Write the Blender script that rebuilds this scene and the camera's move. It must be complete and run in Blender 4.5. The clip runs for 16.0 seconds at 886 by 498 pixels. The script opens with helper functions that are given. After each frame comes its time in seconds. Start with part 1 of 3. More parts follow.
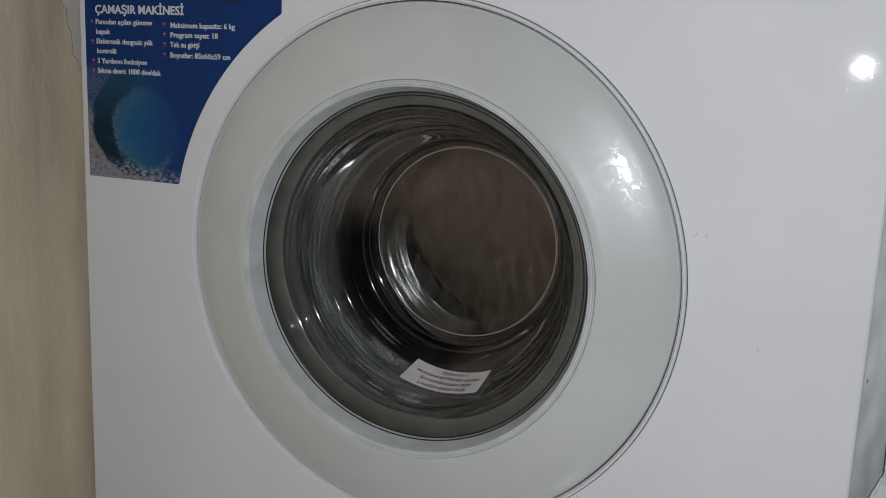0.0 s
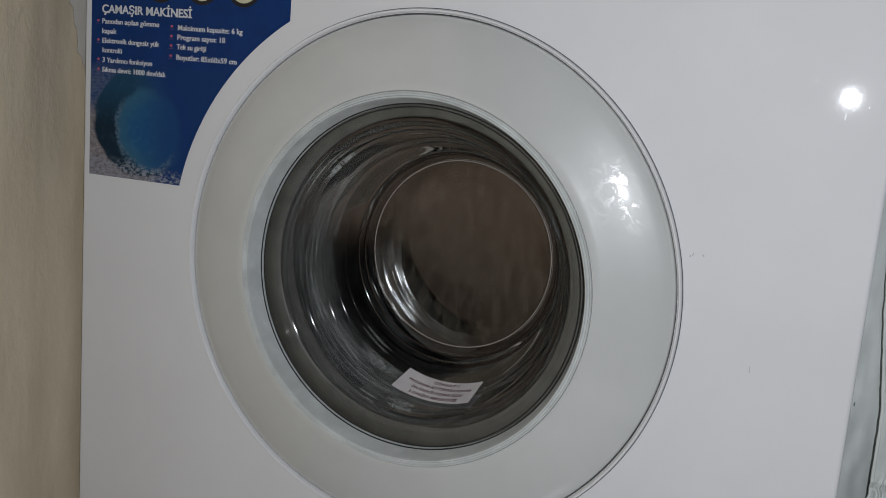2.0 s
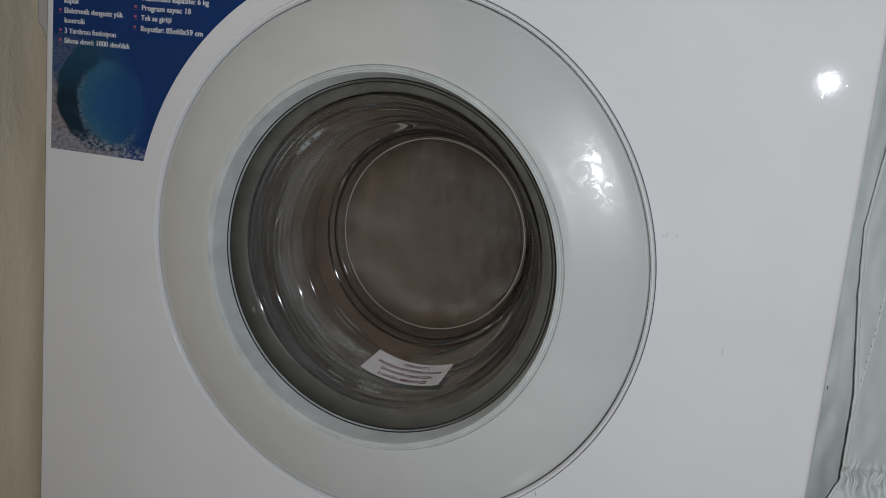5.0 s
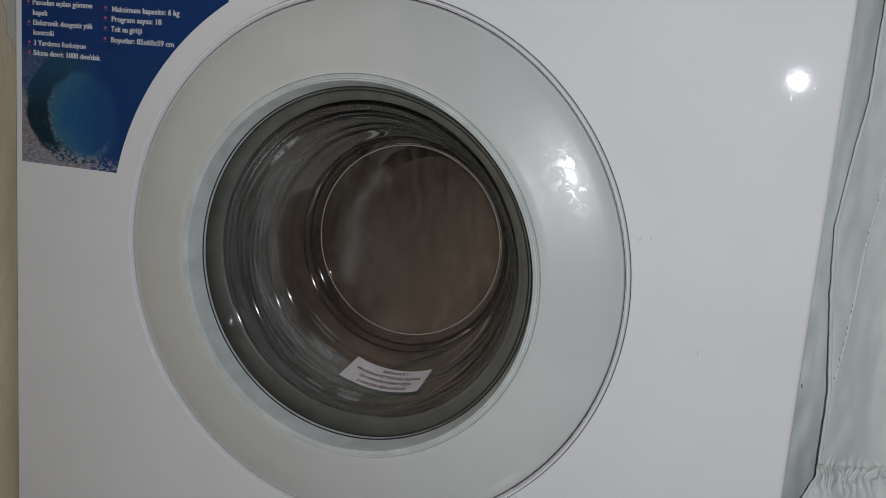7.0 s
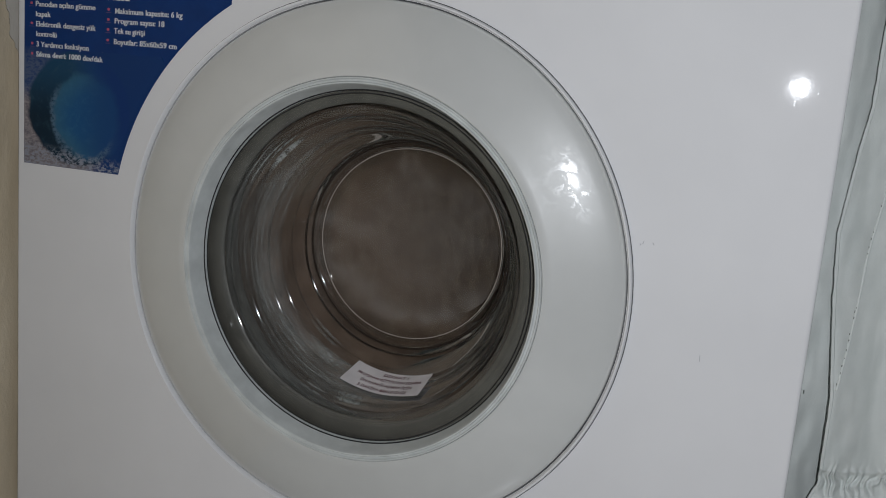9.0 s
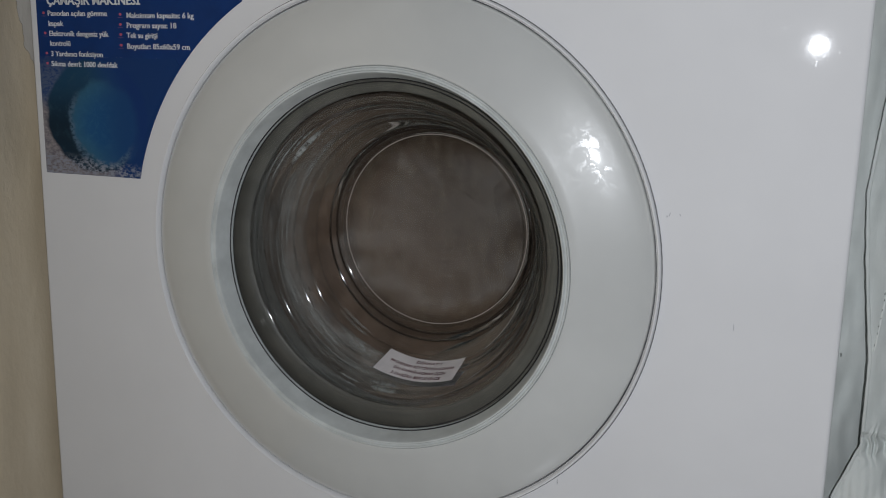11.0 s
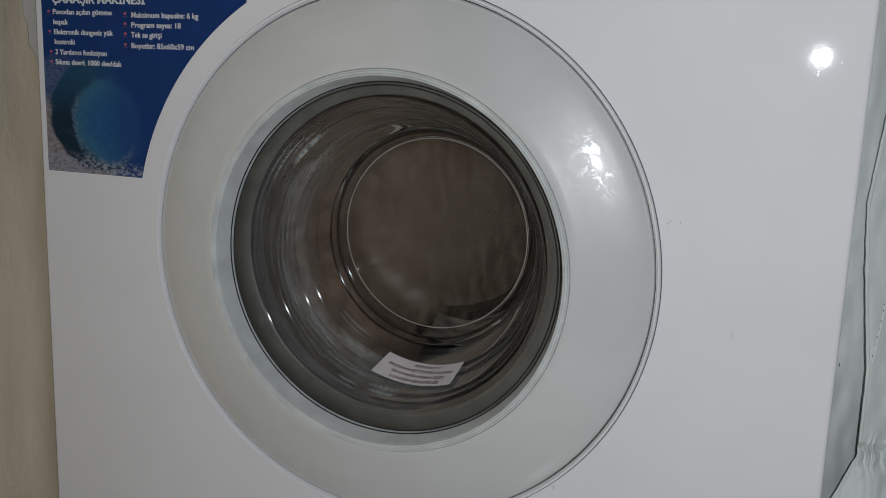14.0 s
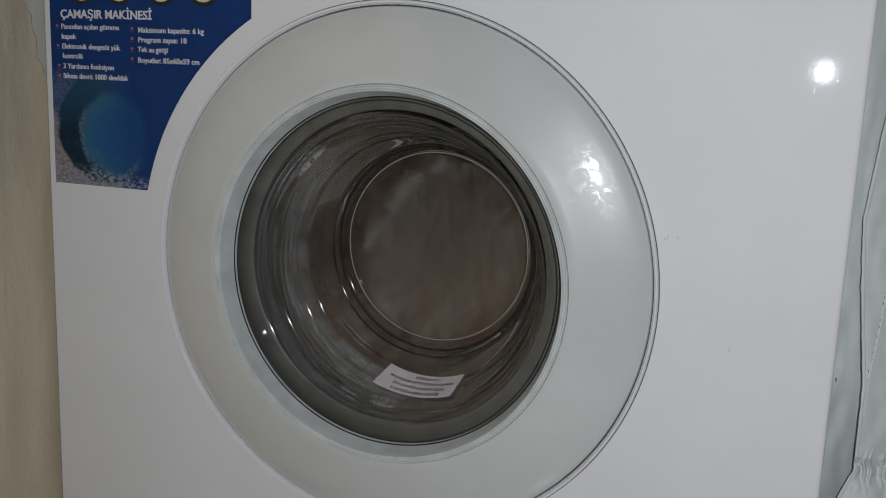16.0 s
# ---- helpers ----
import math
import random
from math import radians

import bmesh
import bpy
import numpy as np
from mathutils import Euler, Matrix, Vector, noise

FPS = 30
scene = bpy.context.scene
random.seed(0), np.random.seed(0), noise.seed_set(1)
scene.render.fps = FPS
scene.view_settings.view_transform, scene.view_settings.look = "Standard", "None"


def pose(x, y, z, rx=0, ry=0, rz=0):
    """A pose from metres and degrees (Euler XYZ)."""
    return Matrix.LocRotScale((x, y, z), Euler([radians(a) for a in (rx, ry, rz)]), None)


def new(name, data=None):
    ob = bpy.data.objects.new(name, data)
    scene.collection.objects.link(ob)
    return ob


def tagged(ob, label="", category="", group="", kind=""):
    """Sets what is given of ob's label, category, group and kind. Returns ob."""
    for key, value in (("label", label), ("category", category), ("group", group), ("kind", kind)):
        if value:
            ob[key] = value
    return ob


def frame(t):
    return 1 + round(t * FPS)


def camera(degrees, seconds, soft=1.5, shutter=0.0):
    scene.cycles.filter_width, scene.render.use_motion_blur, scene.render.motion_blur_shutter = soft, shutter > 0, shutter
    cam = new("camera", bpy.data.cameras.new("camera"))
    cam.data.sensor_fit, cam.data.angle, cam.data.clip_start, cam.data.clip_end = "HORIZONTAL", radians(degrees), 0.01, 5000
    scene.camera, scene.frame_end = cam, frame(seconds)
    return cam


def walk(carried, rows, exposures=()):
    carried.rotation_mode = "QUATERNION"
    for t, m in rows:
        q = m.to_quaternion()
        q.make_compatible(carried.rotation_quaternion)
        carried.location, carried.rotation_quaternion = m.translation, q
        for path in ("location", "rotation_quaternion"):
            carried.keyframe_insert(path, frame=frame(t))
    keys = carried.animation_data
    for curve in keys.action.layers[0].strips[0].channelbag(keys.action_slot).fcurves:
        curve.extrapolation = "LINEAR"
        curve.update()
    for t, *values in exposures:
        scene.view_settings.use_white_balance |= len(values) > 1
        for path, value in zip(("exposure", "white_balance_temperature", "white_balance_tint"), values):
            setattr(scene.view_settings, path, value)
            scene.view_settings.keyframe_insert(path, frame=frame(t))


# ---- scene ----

# ---------------------------------------------------------------- camera
cam = camera(49.9, 16.0, 0.6, 0.5)
ROWS = [
    (0.0, 0.2708, -0.6091, 0.5665, 22.23, -11.01, 2.28),
    (0.5, 0.2685, -0.6156, 0.5648, 21.78, -10.4, 2.43),
    (1.0, 0.2642, -0.615, 0.5713, 21.49, -11.31, 3.07),
    (1.5, 0.2627, -0.617, 0.5628, 21.17, -10.72, 3.96),
    (2.0, 0.2592, -0.6226, 0.5644, 20.84, -10.06, 4.68),
    (2.5, 0.2623, -0.6149, 0.5616, 21.32, -10.31, 5.1),
    (3.0, 0.2623, -0.6125, 0.5609, 21.04, -10.56, 5.13),
    (3.5, 0.2607, -0.6133, 0.5612, 20.23, -10.56, 5.01),
    (4.0, 0.2619, -0.6102, 0.5593, 20.05, -10.68, 5.11),
    (6.5, 0.2601, -0.6068, 0.5574, 18.25, -10.82, 5.06),
    (7.0, 0.2616, -0.6083, 0.5631, 18.13, -10.72, 4.51),
    (7.5, 0.2614, -0.6092, 0.5629, 18.44, -10.66, 5.16),
    (8.0, 0.2599, -0.6093, 0.5612, 18.28, -10.38, 5.05),
    (10.5, 0.2611, -0.6054, 0.5615, 18.51, -10.47, 4.07),
    (11.0, 0.2577, -0.6067, 0.5631, 19.5, -11.55, 1.07),
    (11.5, 0.2602, -0.6084, 0.5662, 19.94, -11.89, 0.37),
    (12.0, 0.2619, -0.61, 0.5602, 19.96, -11.02, 1.31),
    (12.5, 0.2601, -0.6083, 0.5628, 19.82, -11.14, 1.46),
    (13.0, 0.2586, -0.6077, 0.5637, 19.65, -11.28, 1.43),
    (13.5, 0.2578, -0.6079, 0.5612, 19.72, -11.23, 1.89),
    (14.0, 0.2582, -0.6076, 0.5616, 19.53, -11.18, 1.99),
    (14.5, 0.2574, -0.6083, 0.5602, 19.4, -11.04, 2.22),
    (15.0, 0.2597, -0.6086, 0.5603, 19.42, -10.9, 2.32),
    (15.5, 0.2638, -0.6077, 0.565, 19.76, -11.11, 2.12),
    (16.0, 0.2654, -0.6118, 0.5654, 20.06, -10.59, 2.19),
]
walk(cam, [(t, pose(x, y, z, 90 + pitch, 0, yaw) @ pose(0, 0, 0, 0, 0, roll)) for t, x, y, z, yaw, pitch, roll in ROWS],
     [(0.0, 0.0), (4.2, -0.02), (6.5, -0.06), (16.0, -0.06)])

# ---------------------------------------------------------------- light
# the torch of the phone that films, just beside its lens, lights the dark room
torch = bpy.data.lights.new("torch", "POINT")
torch.energy, torch.shadow_soft_size, torch.color = 8.5, 0.0024, (0.93, 0.968, 1.032)
new("torch", torch).location = (0.287, -0.612, 0.581)
world = bpy.data.worlds.new("world")
scene.world = world
world.use_nodes = True
world.node_tree.nodes["Background"].inputs[0].default_value = (0.5, 0.53, 0.55, 1)
world.node_tree.nodes["Background"].inputs[1].default_value = 0.05
scene.view_settings.exposure = 0.0

AXIS = Vector((0, 0, 0.42))      # where the drum's axis meets the front


# ---------------------------------------------------------------- materials
class Mat:
    """A node material with a Principled shader and a few short helpers."""

    def __init__(self, name, colour=(0.8, 0.8, 0.8), rough=0.5, metal=0.0, coat=0.0):
        self.m = bpy.data.materials.new(name)
        self.m.use_nodes = True
        self.t = self.m.node_tree
        self.b = self.t.nodes["Principled BSDF"]
        self.b.inputs["Base Color"].default_value = (*colour, 1)
        self.b.inputs["Roughness"].default_value = rough
        self.b.inputs["Metallic"].default_value = metal
        self.b.inputs["Coat Weight"].default_value = coat
        self.b.inputs["Coat Roughness"].default_value = 0.04

    def node(self, kind, **values):
        n = self.t.nodes.new(kind)
        for k, v in values.items():
            n.inputs[k.replace("_", " ")].default_value = v
        return n

    def link(self, a, out, b, inp):
        self.t.links.new(a.outputs[out], b.inputs[inp])

    def coords(self, scale=(1, 1, 1)):
        c = self.t.nodes.new("ShaderNodeTexCoord")
        m = self.t.nodes.new("ShaderNodeMapping")
        m.inputs["Scale"].default_value = scale
        self.link(c, "Object", m, "Vector")
        return m

    def noise(self, size, detail=4, rough=0.55, stretch=(1, 1, 1), distort=0.0):
        n = self.node("ShaderNodeTexNoise", Scale=1.0 / size, Detail=detail, Roughness=rough, Distortion=distort)
        self.link(self.coords(stretch), "Vector", n, "Vector")
        return n

    def ramp(self, src, out, stops):
        r = self.t.nodes.new("ShaderNodeValToRGB")
        e = r.color_ramp.elements
        while len(e) < len(stops):
            e.new(0.5)
        for i, (p, c) in enumerate(stops):
            e[i].position = p
            e[i].color = (*c, 1) if len(c) == 3 else c
        self.link(src, out, r, "Fac")
        return r

    def colour(self, node, out="Color"):
        self.link(node, out, self.b, "Base Color")
        return self

    def rough(self, src, out, low, high):
        r = self.node("ShaderNodeMapRange", To_Min=low, To_Max=high)
        self.link(src, out, r, "Value")
        self.link(r, "Result", self.b, "Roughness")
        return self

    def bump(self, src, out, strength, distance):
        n = self.node("ShaderNodeBump", Strength=strength, Distance=distance)
        self.link(src, out, n, "Height")
        self.link(n, "Normal", self.b, "Normal")
        return self


def grey(v):
    return (v, v, v)


def make_enamel():
    m = Mat("white_enamel", rough=0.16)
    n = m.noise(0.09, 3)
    m.colour(m.ramp(n, "Fac", [(0.3, (0.76, 0.76, 0.77)), (0.7, (0.80, 0.80, 0.81))]))
    s = m.noise(0.02, 6, 0.7)
    r = m.ramp(s, "Fac", [(0.0, grey(0.026)), (0.60, grey(0.03)), (0.70, grey(0.12)), (1.0, grey(0.2))])
    m.link(r, "Color", m.b, "Roughness")
    m.bump(m.noise(0.004, 2), "Fac", 0.03, 0.0003)
    return m.m


def make_panel():
    m = Mat("door_plastic", rough=0.35)
    n = m.noise(0.05, 3)
    m.colour(m.ramp(n, "Fac", [(0.3, (0.59, 0.60, 0.585)), (0.7, (0.63, 0.64, 0.625))]))
    s = m.noise(0.009, 8, 0.8, distort=1.2)
    r = m.ramp(s, "Fac", [(0.0, grey(0.030)), (0.52, grey(0.034)), (0.57, grey(0.15)), (0.62, grey(0.045)), (0.74, grey(0.23))])
    m.link(r, "Color", m.b, "Coat Roughness")
    m.b.inputs["Coat Weight"].default_value = 1.0
    m.b.inputs["Coat IOR"].default_value = 1.9
    m.bump(m.noise(0.005, 6, 0.8), "Fac", 0.09, 0.0003)
    return m.m


def make_wall():
    """Beige emulsion, streaky, flaked off to pale filler beside the machine."""
    m = Mat("beige_paint", rough=0.55)
    n = m.noise(0.05, 5, 0.6, (1, 1, 0.25))
    paint = m.ramp(n, "Fac", [(0.25, (0.47, 0.39, 0.27)), (0.55, (0.58, 0.49, 0.355)), (0.8, (0.64, 0.56, 0.425))])
    sep = m.t.nodes.new("ShaderNodeSeparateXYZ")
    m.link(m.coords(), "Vector", sep, "Vector")
    ragged = m.noise(0.03, 5, 0.65)
    total = None
    for out, gain, src in (("Z", 1.0, sep), ("Y", 2.8, sep), ("Fac", 0.09, ragged)):
        n2 = m.t.nodes.new("ShaderNodeMath")
        n2.operation = "MULTIPLY_ADD"
        m.link(src, out, n2, 0)
        n2.inputs[1].default_value = gain
        if total:
            m.link(total, "Value", n2, 2)
        else:
            n2.inputs[2].default_value = 0.0
        total = n2
    flake = m.node("ShaderNodeMapRange", From_Min=0.6150, From_Max=0.6165)
    m.link(total, "Value", flake, "Value")
    mix = m.t.nodes.new("ShaderNodeMix")
    mix.data_type = "RGBA"
    m.link(flake, "Result", mix, "Factor")
    a, b = [q for q in mix.inputs if q.type == "RGBA"]
    m.t.links.new(paint.outputs["Color"], a)
    b.default_value = (0.56, 0.53, 0.48, 1)
    m.t.links.new([q for q in mix.outputs if q.type == "RGBA"][0], m.b.inputs["Base Color"])
    grain = m.noise(0.012, 5, 0.6, (1, 1, 0.6))
    rise = m.node("ShaderNodeMath", )
    rise.operation = "MULTIPLY_ADD"
    m.link(flake, "Result", rise, 0)
    rise.inputs[1].default_value = -0.6
    m.link(grain, "Fac", rise, 2)
    m.bump(rise, "Value", 0.7, 0.002)
    return m.m


def make_plain(name, colour, rough, spread=0.12, size=0.02, bump=0.0, metal=0.0):
    m = Mat(name, colour, rough, metal)
    n = m.noise(size, 4)
    lo = tuple(c * (1 - spread) for c in colour)
    hi = tuple(min(1, c * (1 + spread)) for c in colour)
    m.colour(m.ramp(n, "Fac", [(0.3, lo), (0.7, hi)]))
    if bump:
        m.bump(m.noise(size / 3, 3), "Fac", bump, 0.001)
    return m.m


def make_glass():
    """Thin clear glass: see-through, with a weak gloss that grows at grazing angles."""
    m = bpy.data.materials.new("clear_glass")
    m.use_nodes = True
    t = m.node_tree
    t.nodes.remove(t.nodes["Principled BSDF"])
    clear = t.nodes.new("ShaderNodeBsdfTransparent")
    clear.inputs["Color"].default_value = (0.93, 0.95, 0.945, 1)
    gloss = t.nodes.new("ShaderNodeBsdfGlossy")
    gloss.inputs["Roughness"].default_value = 0.03
    gloss.inputs["Color"].default_value = (0.85, 0.87, 0.87, 1)
    fresnel = t.nodes.new("ShaderNodeFresnel")
    fresnel.inputs["IOR"].default_value = 1.17
    wave = t.nodes.new("ShaderNodeTexNoise")
    wave.inputs["Scale"].default_value = 60.0
    bump = t.nodes.new("ShaderNodeBump")
    bump.inputs["Strength"].default_value = 0.012
    bump.inputs["Distance"].default_value = 0.002
    coord = t.nodes.new("ShaderNodeTexCoord")
    t.links.new(coord.outputs["Object"], wave.inputs["Vector"])
    t.links.new(wave.outputs["Fac"], bump.inputs["Height"])
    t.links.new(bump.outputs["Normal"], gloss.inputs["Normal"])
    mix = t.nodes.new("ShaderNodeMixShader")
    t.links.new(fresnel.outputs[0], mix.inputs[0])
    t.links.new(clear.outputs[0], mix.inputs[1])
    t.links.new(gloss.outputs[0], mix.inputs[2])
    # condensation: fine droplets and run marks on the sides of the bowl
    sep = t.nodes.new("ShaderNodeSeparateXYZ")
    t.links.new(coord.outputs["Object"], sep.inputs[0])

    def smooth(src, lo, hi):
        n = t.nodes.new("ShaderNodeMapRange")
        n.interpolation_type = "SMOOTHSTEP"
        n.inputs["From Min"].default_value, n.inputs["From Max"].default_value = lo, hi
        t.links.new(src, n.inputs["Value"])
        return n.outputs["Result"]

    def times(a, b, op="MULTIPLY"):
        n = t.nodes.new("ShaderNodeMath")
        n.operation = op
        for k, v in ((0, a), (1, b)):
            if isinstance(v, float):
                n.inputs[k].default_value = v
            else:
                t.links.new(v, n.inputs[k])
        return n.outputs[0]

    def fog_noise(scale, detail, rough):
        n = t.nodes.new("ShaderNodeTexNoise")
        n.inputs["Scale"].default_value, n.inputs["Detail"].default_value, n.inputs["Roughness"].default_value = scale, detail, rough
        t.links.new(coord.outputs["Object"], n.inputs["Vector"])
        return n.outputs["Fac"]

    patch = fog_noise(38.0, 4, 0.6)
    # the fog is drawn out round the bowl in fine streaks: quick along the depth, slow along the round
    draw = t.nodes.new("ShaderNodeMapping")
    draw.inputs["Scale"].default_value = (22.0, 420.0, 22.0)
    t.links.new(coord.outputs["Object"], draw.inputs["Vector"])
    brushed = t.nodes.new("ShaderNodeTexNoise")
    brushed.inputs["Scale"].default_value, brushed.inputs["Detail"].default_value, brushed.inputs["Roughness"].default_value = 1.0, 5, 0.65
    t.links.new(draw.outputs["Vector"], brushed.inputs["Vector"])
    wide_draw = t.nodes.new("ShaderNodeMapping")
    wide_draw.inputs["Scale"].default_value = (9.0, 110.0, 9.0)
    t.links.new(coord.outputs["Object"], wide_draw.inputs["Vector"])
    banded = t.nodes.new("ShaderNodeTexNoise")
    banded.inputs["Scale"].default_value, banded.inputs["Detail"].default_value = 1.0, 2
    t.links.new(wide_draw.outputs["Vector"], banded.inputs["Vector"])
    ragged_y = times(sep.outputs["Y"], times(patch, 0.022), "ADD")
    wet = times(smooth(sep.outputs["Y"], 0.006, 0.012), smooth(ragged_y, 0.082, 0.060))
    side = times(times(sep.outputs["X"], 0.9), times(sep.outputs["Z"], 0.55), "ADD")
    wet = times(wet, smooth(times(side, times(patch, 0.08), "ADD"), 0.300, 0.215))
    # the heaviest fog stands in one belt half-way down the bowl
    belt = times(smooth(sep.outputs["Y"], 0.0325, 0.0345), smooth(ragged_y, 0.074, 0.062))
    drops = times(smooth(fog_noise(620.0, 4, 0.75), 0.40, 0.66), smooth(fog_noise(160.0, 4, 0.7), 0.25, 0.7))
    lines = times(smooth(brushed.outputs["Fac"], 0.42, 0.62), smooth(banded.outputs["Fac"], 0.34, 0.58))
    fog = times(times(times(drops, 0.17), times(lines, 0.24), "ADD"), 0.040, "ADD")
    fog = times(fog, times(times(belt, 0.65), 0.70, "ADD"))
    wet = times(wet, fog)
    # thinner drawn-out marks all round the bowl
    thin = times(times(smooth(sep.outputs["Y"], 0.012, 0.022), smooth(sep.outputs["Y"], 0.104, 0.098)), times(smooth(brushed.outputs["Fac"], 0.50, 0.72), 0.07))
    wet = times(wet, thin, "ADD")
    # smears left by running water: half-length along the wall, half-width across, strength
    streak = fog_noise(260.0, 5, 0.7)
    for angle, depth, long_, wide, amount in ((135, 0.0262, 0.021, 0.0036, 1.0), (140, 0.0155, 0.030, 0.0010, 0.8), (-118, 0.060, 0.026, 0.0035, 0.40), (-97, 0.0300, 0.015, 0.0034, 0.75), (-112, 0.0240, 0.012, 0.0014, 0.7), (-128, 0.075, 0.020, 0.0018, 0.4)):
        a_ = radians(angle)
        r_ = 0.1155 - 0.318 * depth
        tx, tz = -math.sin(a_), math.cos(a_)
        base = -(tx * r_ * math.cos(a_) + tz * (AXIS.z + r_ * math.sin(a_)))
        u_ = times(times(times(sep.outputs["X"], tx), times(sep.outputs["Z"], tz), "ADD"), base, "ADD")
        u_ = times(u_, 1.0 / long_)
        v_ = times(times(sep.outputs["Y"], -depth, "ADD"), 1.0 / wide)
        near = times(times(times(sep.outputs["X"], math.cos(a_)), times(times(sep.outputs["Z"], -AXIS.z, "ADD"), math.sin(a_)), "ADD"), 0.0, "GREATER_THAN")
        spot = smooth(times(times(times(u_, u_), times(v_, v_), "ADD"), times(patch, 1.2), "ADD"), 1.6, 0.7)
        wet = times(wet, times(times(times(spot, near), smooth(streak, 0.30, 0.58)), amount), "ADD")
    flat = smooth(sep.outputs["Y"], 0.1040, 0.1046)
    dirt = t.nodes.new("ShaderNodeTexNoise")
    dirt.inputs["Scale"].default_value, dirt.inputs["Detail"].default_value, dirt.inputs["Roughness"].default_value = 140.0, 6, 0.75
    squash = t.nodes.new("ShaderNodeMapping")
    squash.inputs["Scale"].default_value = (1.0, 1.0, 0.3)
    t.links.new(coord.outputs["Object"], squash.inputs["Vector"])
    t.links.new(squash.outputs["Vector"], dirt.inputs["Vector"])
    wet = times(wet, times(flat, times(smooth(dirt.outputs["Fac"], 0.42, 0.72), 0.13)), "ADD")
    wet = times(wet, times(flat, times(smooth(fog_noise(190.0, 3, 0.6), 0.64, 0.72), 0.14)), "ADD")
    haze = t.nodes.new("ShaderNodeBsdfDiffuse")
    tone = t.nodes.new("ShaderNodeMix")
    tone.data_type = "RGBA"
    t.links.new(flat, tone.inputs["Factor"])
    cold, warm = [q for q in tone.inputs if q.type == "RGBA"]
    cold.default_value, warm.default_value = (0.34, 0.352, 0.335, 1), (0.34, 0.29, 0.215, 1)
    t.links.new([q for q in tone.outputs if q.type == "RGBA"][0], haze.inputs["Color"])
    out = t.nodes.new("ShaderNodeMixShader")
    t.links.new(wet, out.inputs[0])
    t.links.new(mix.outputs[0], out.inputs[1])
    t.links.new(haze.outputs[0], out.inputs[2])
    t.links.new(out.outputs[0], t.nodes["Material Output"].inputs["Surface"])
    return m


def make_cloth(name, a, b):
    m = Mat(name, rough=0.75)
    n = m.noise(0.03, 5, 0.6)
    m.colour(m.ramp(n, "Fac", [(0.3, a), (0.7, b)]))
    w = m.node("ShaderNodeTexWave", Scale=900.0, Distortion=1.0)
    m.link(m.coords(), "Vector", w, "Vector")
    m.bump(w, "Fac", 0.15, 0.0004)
    return m.m


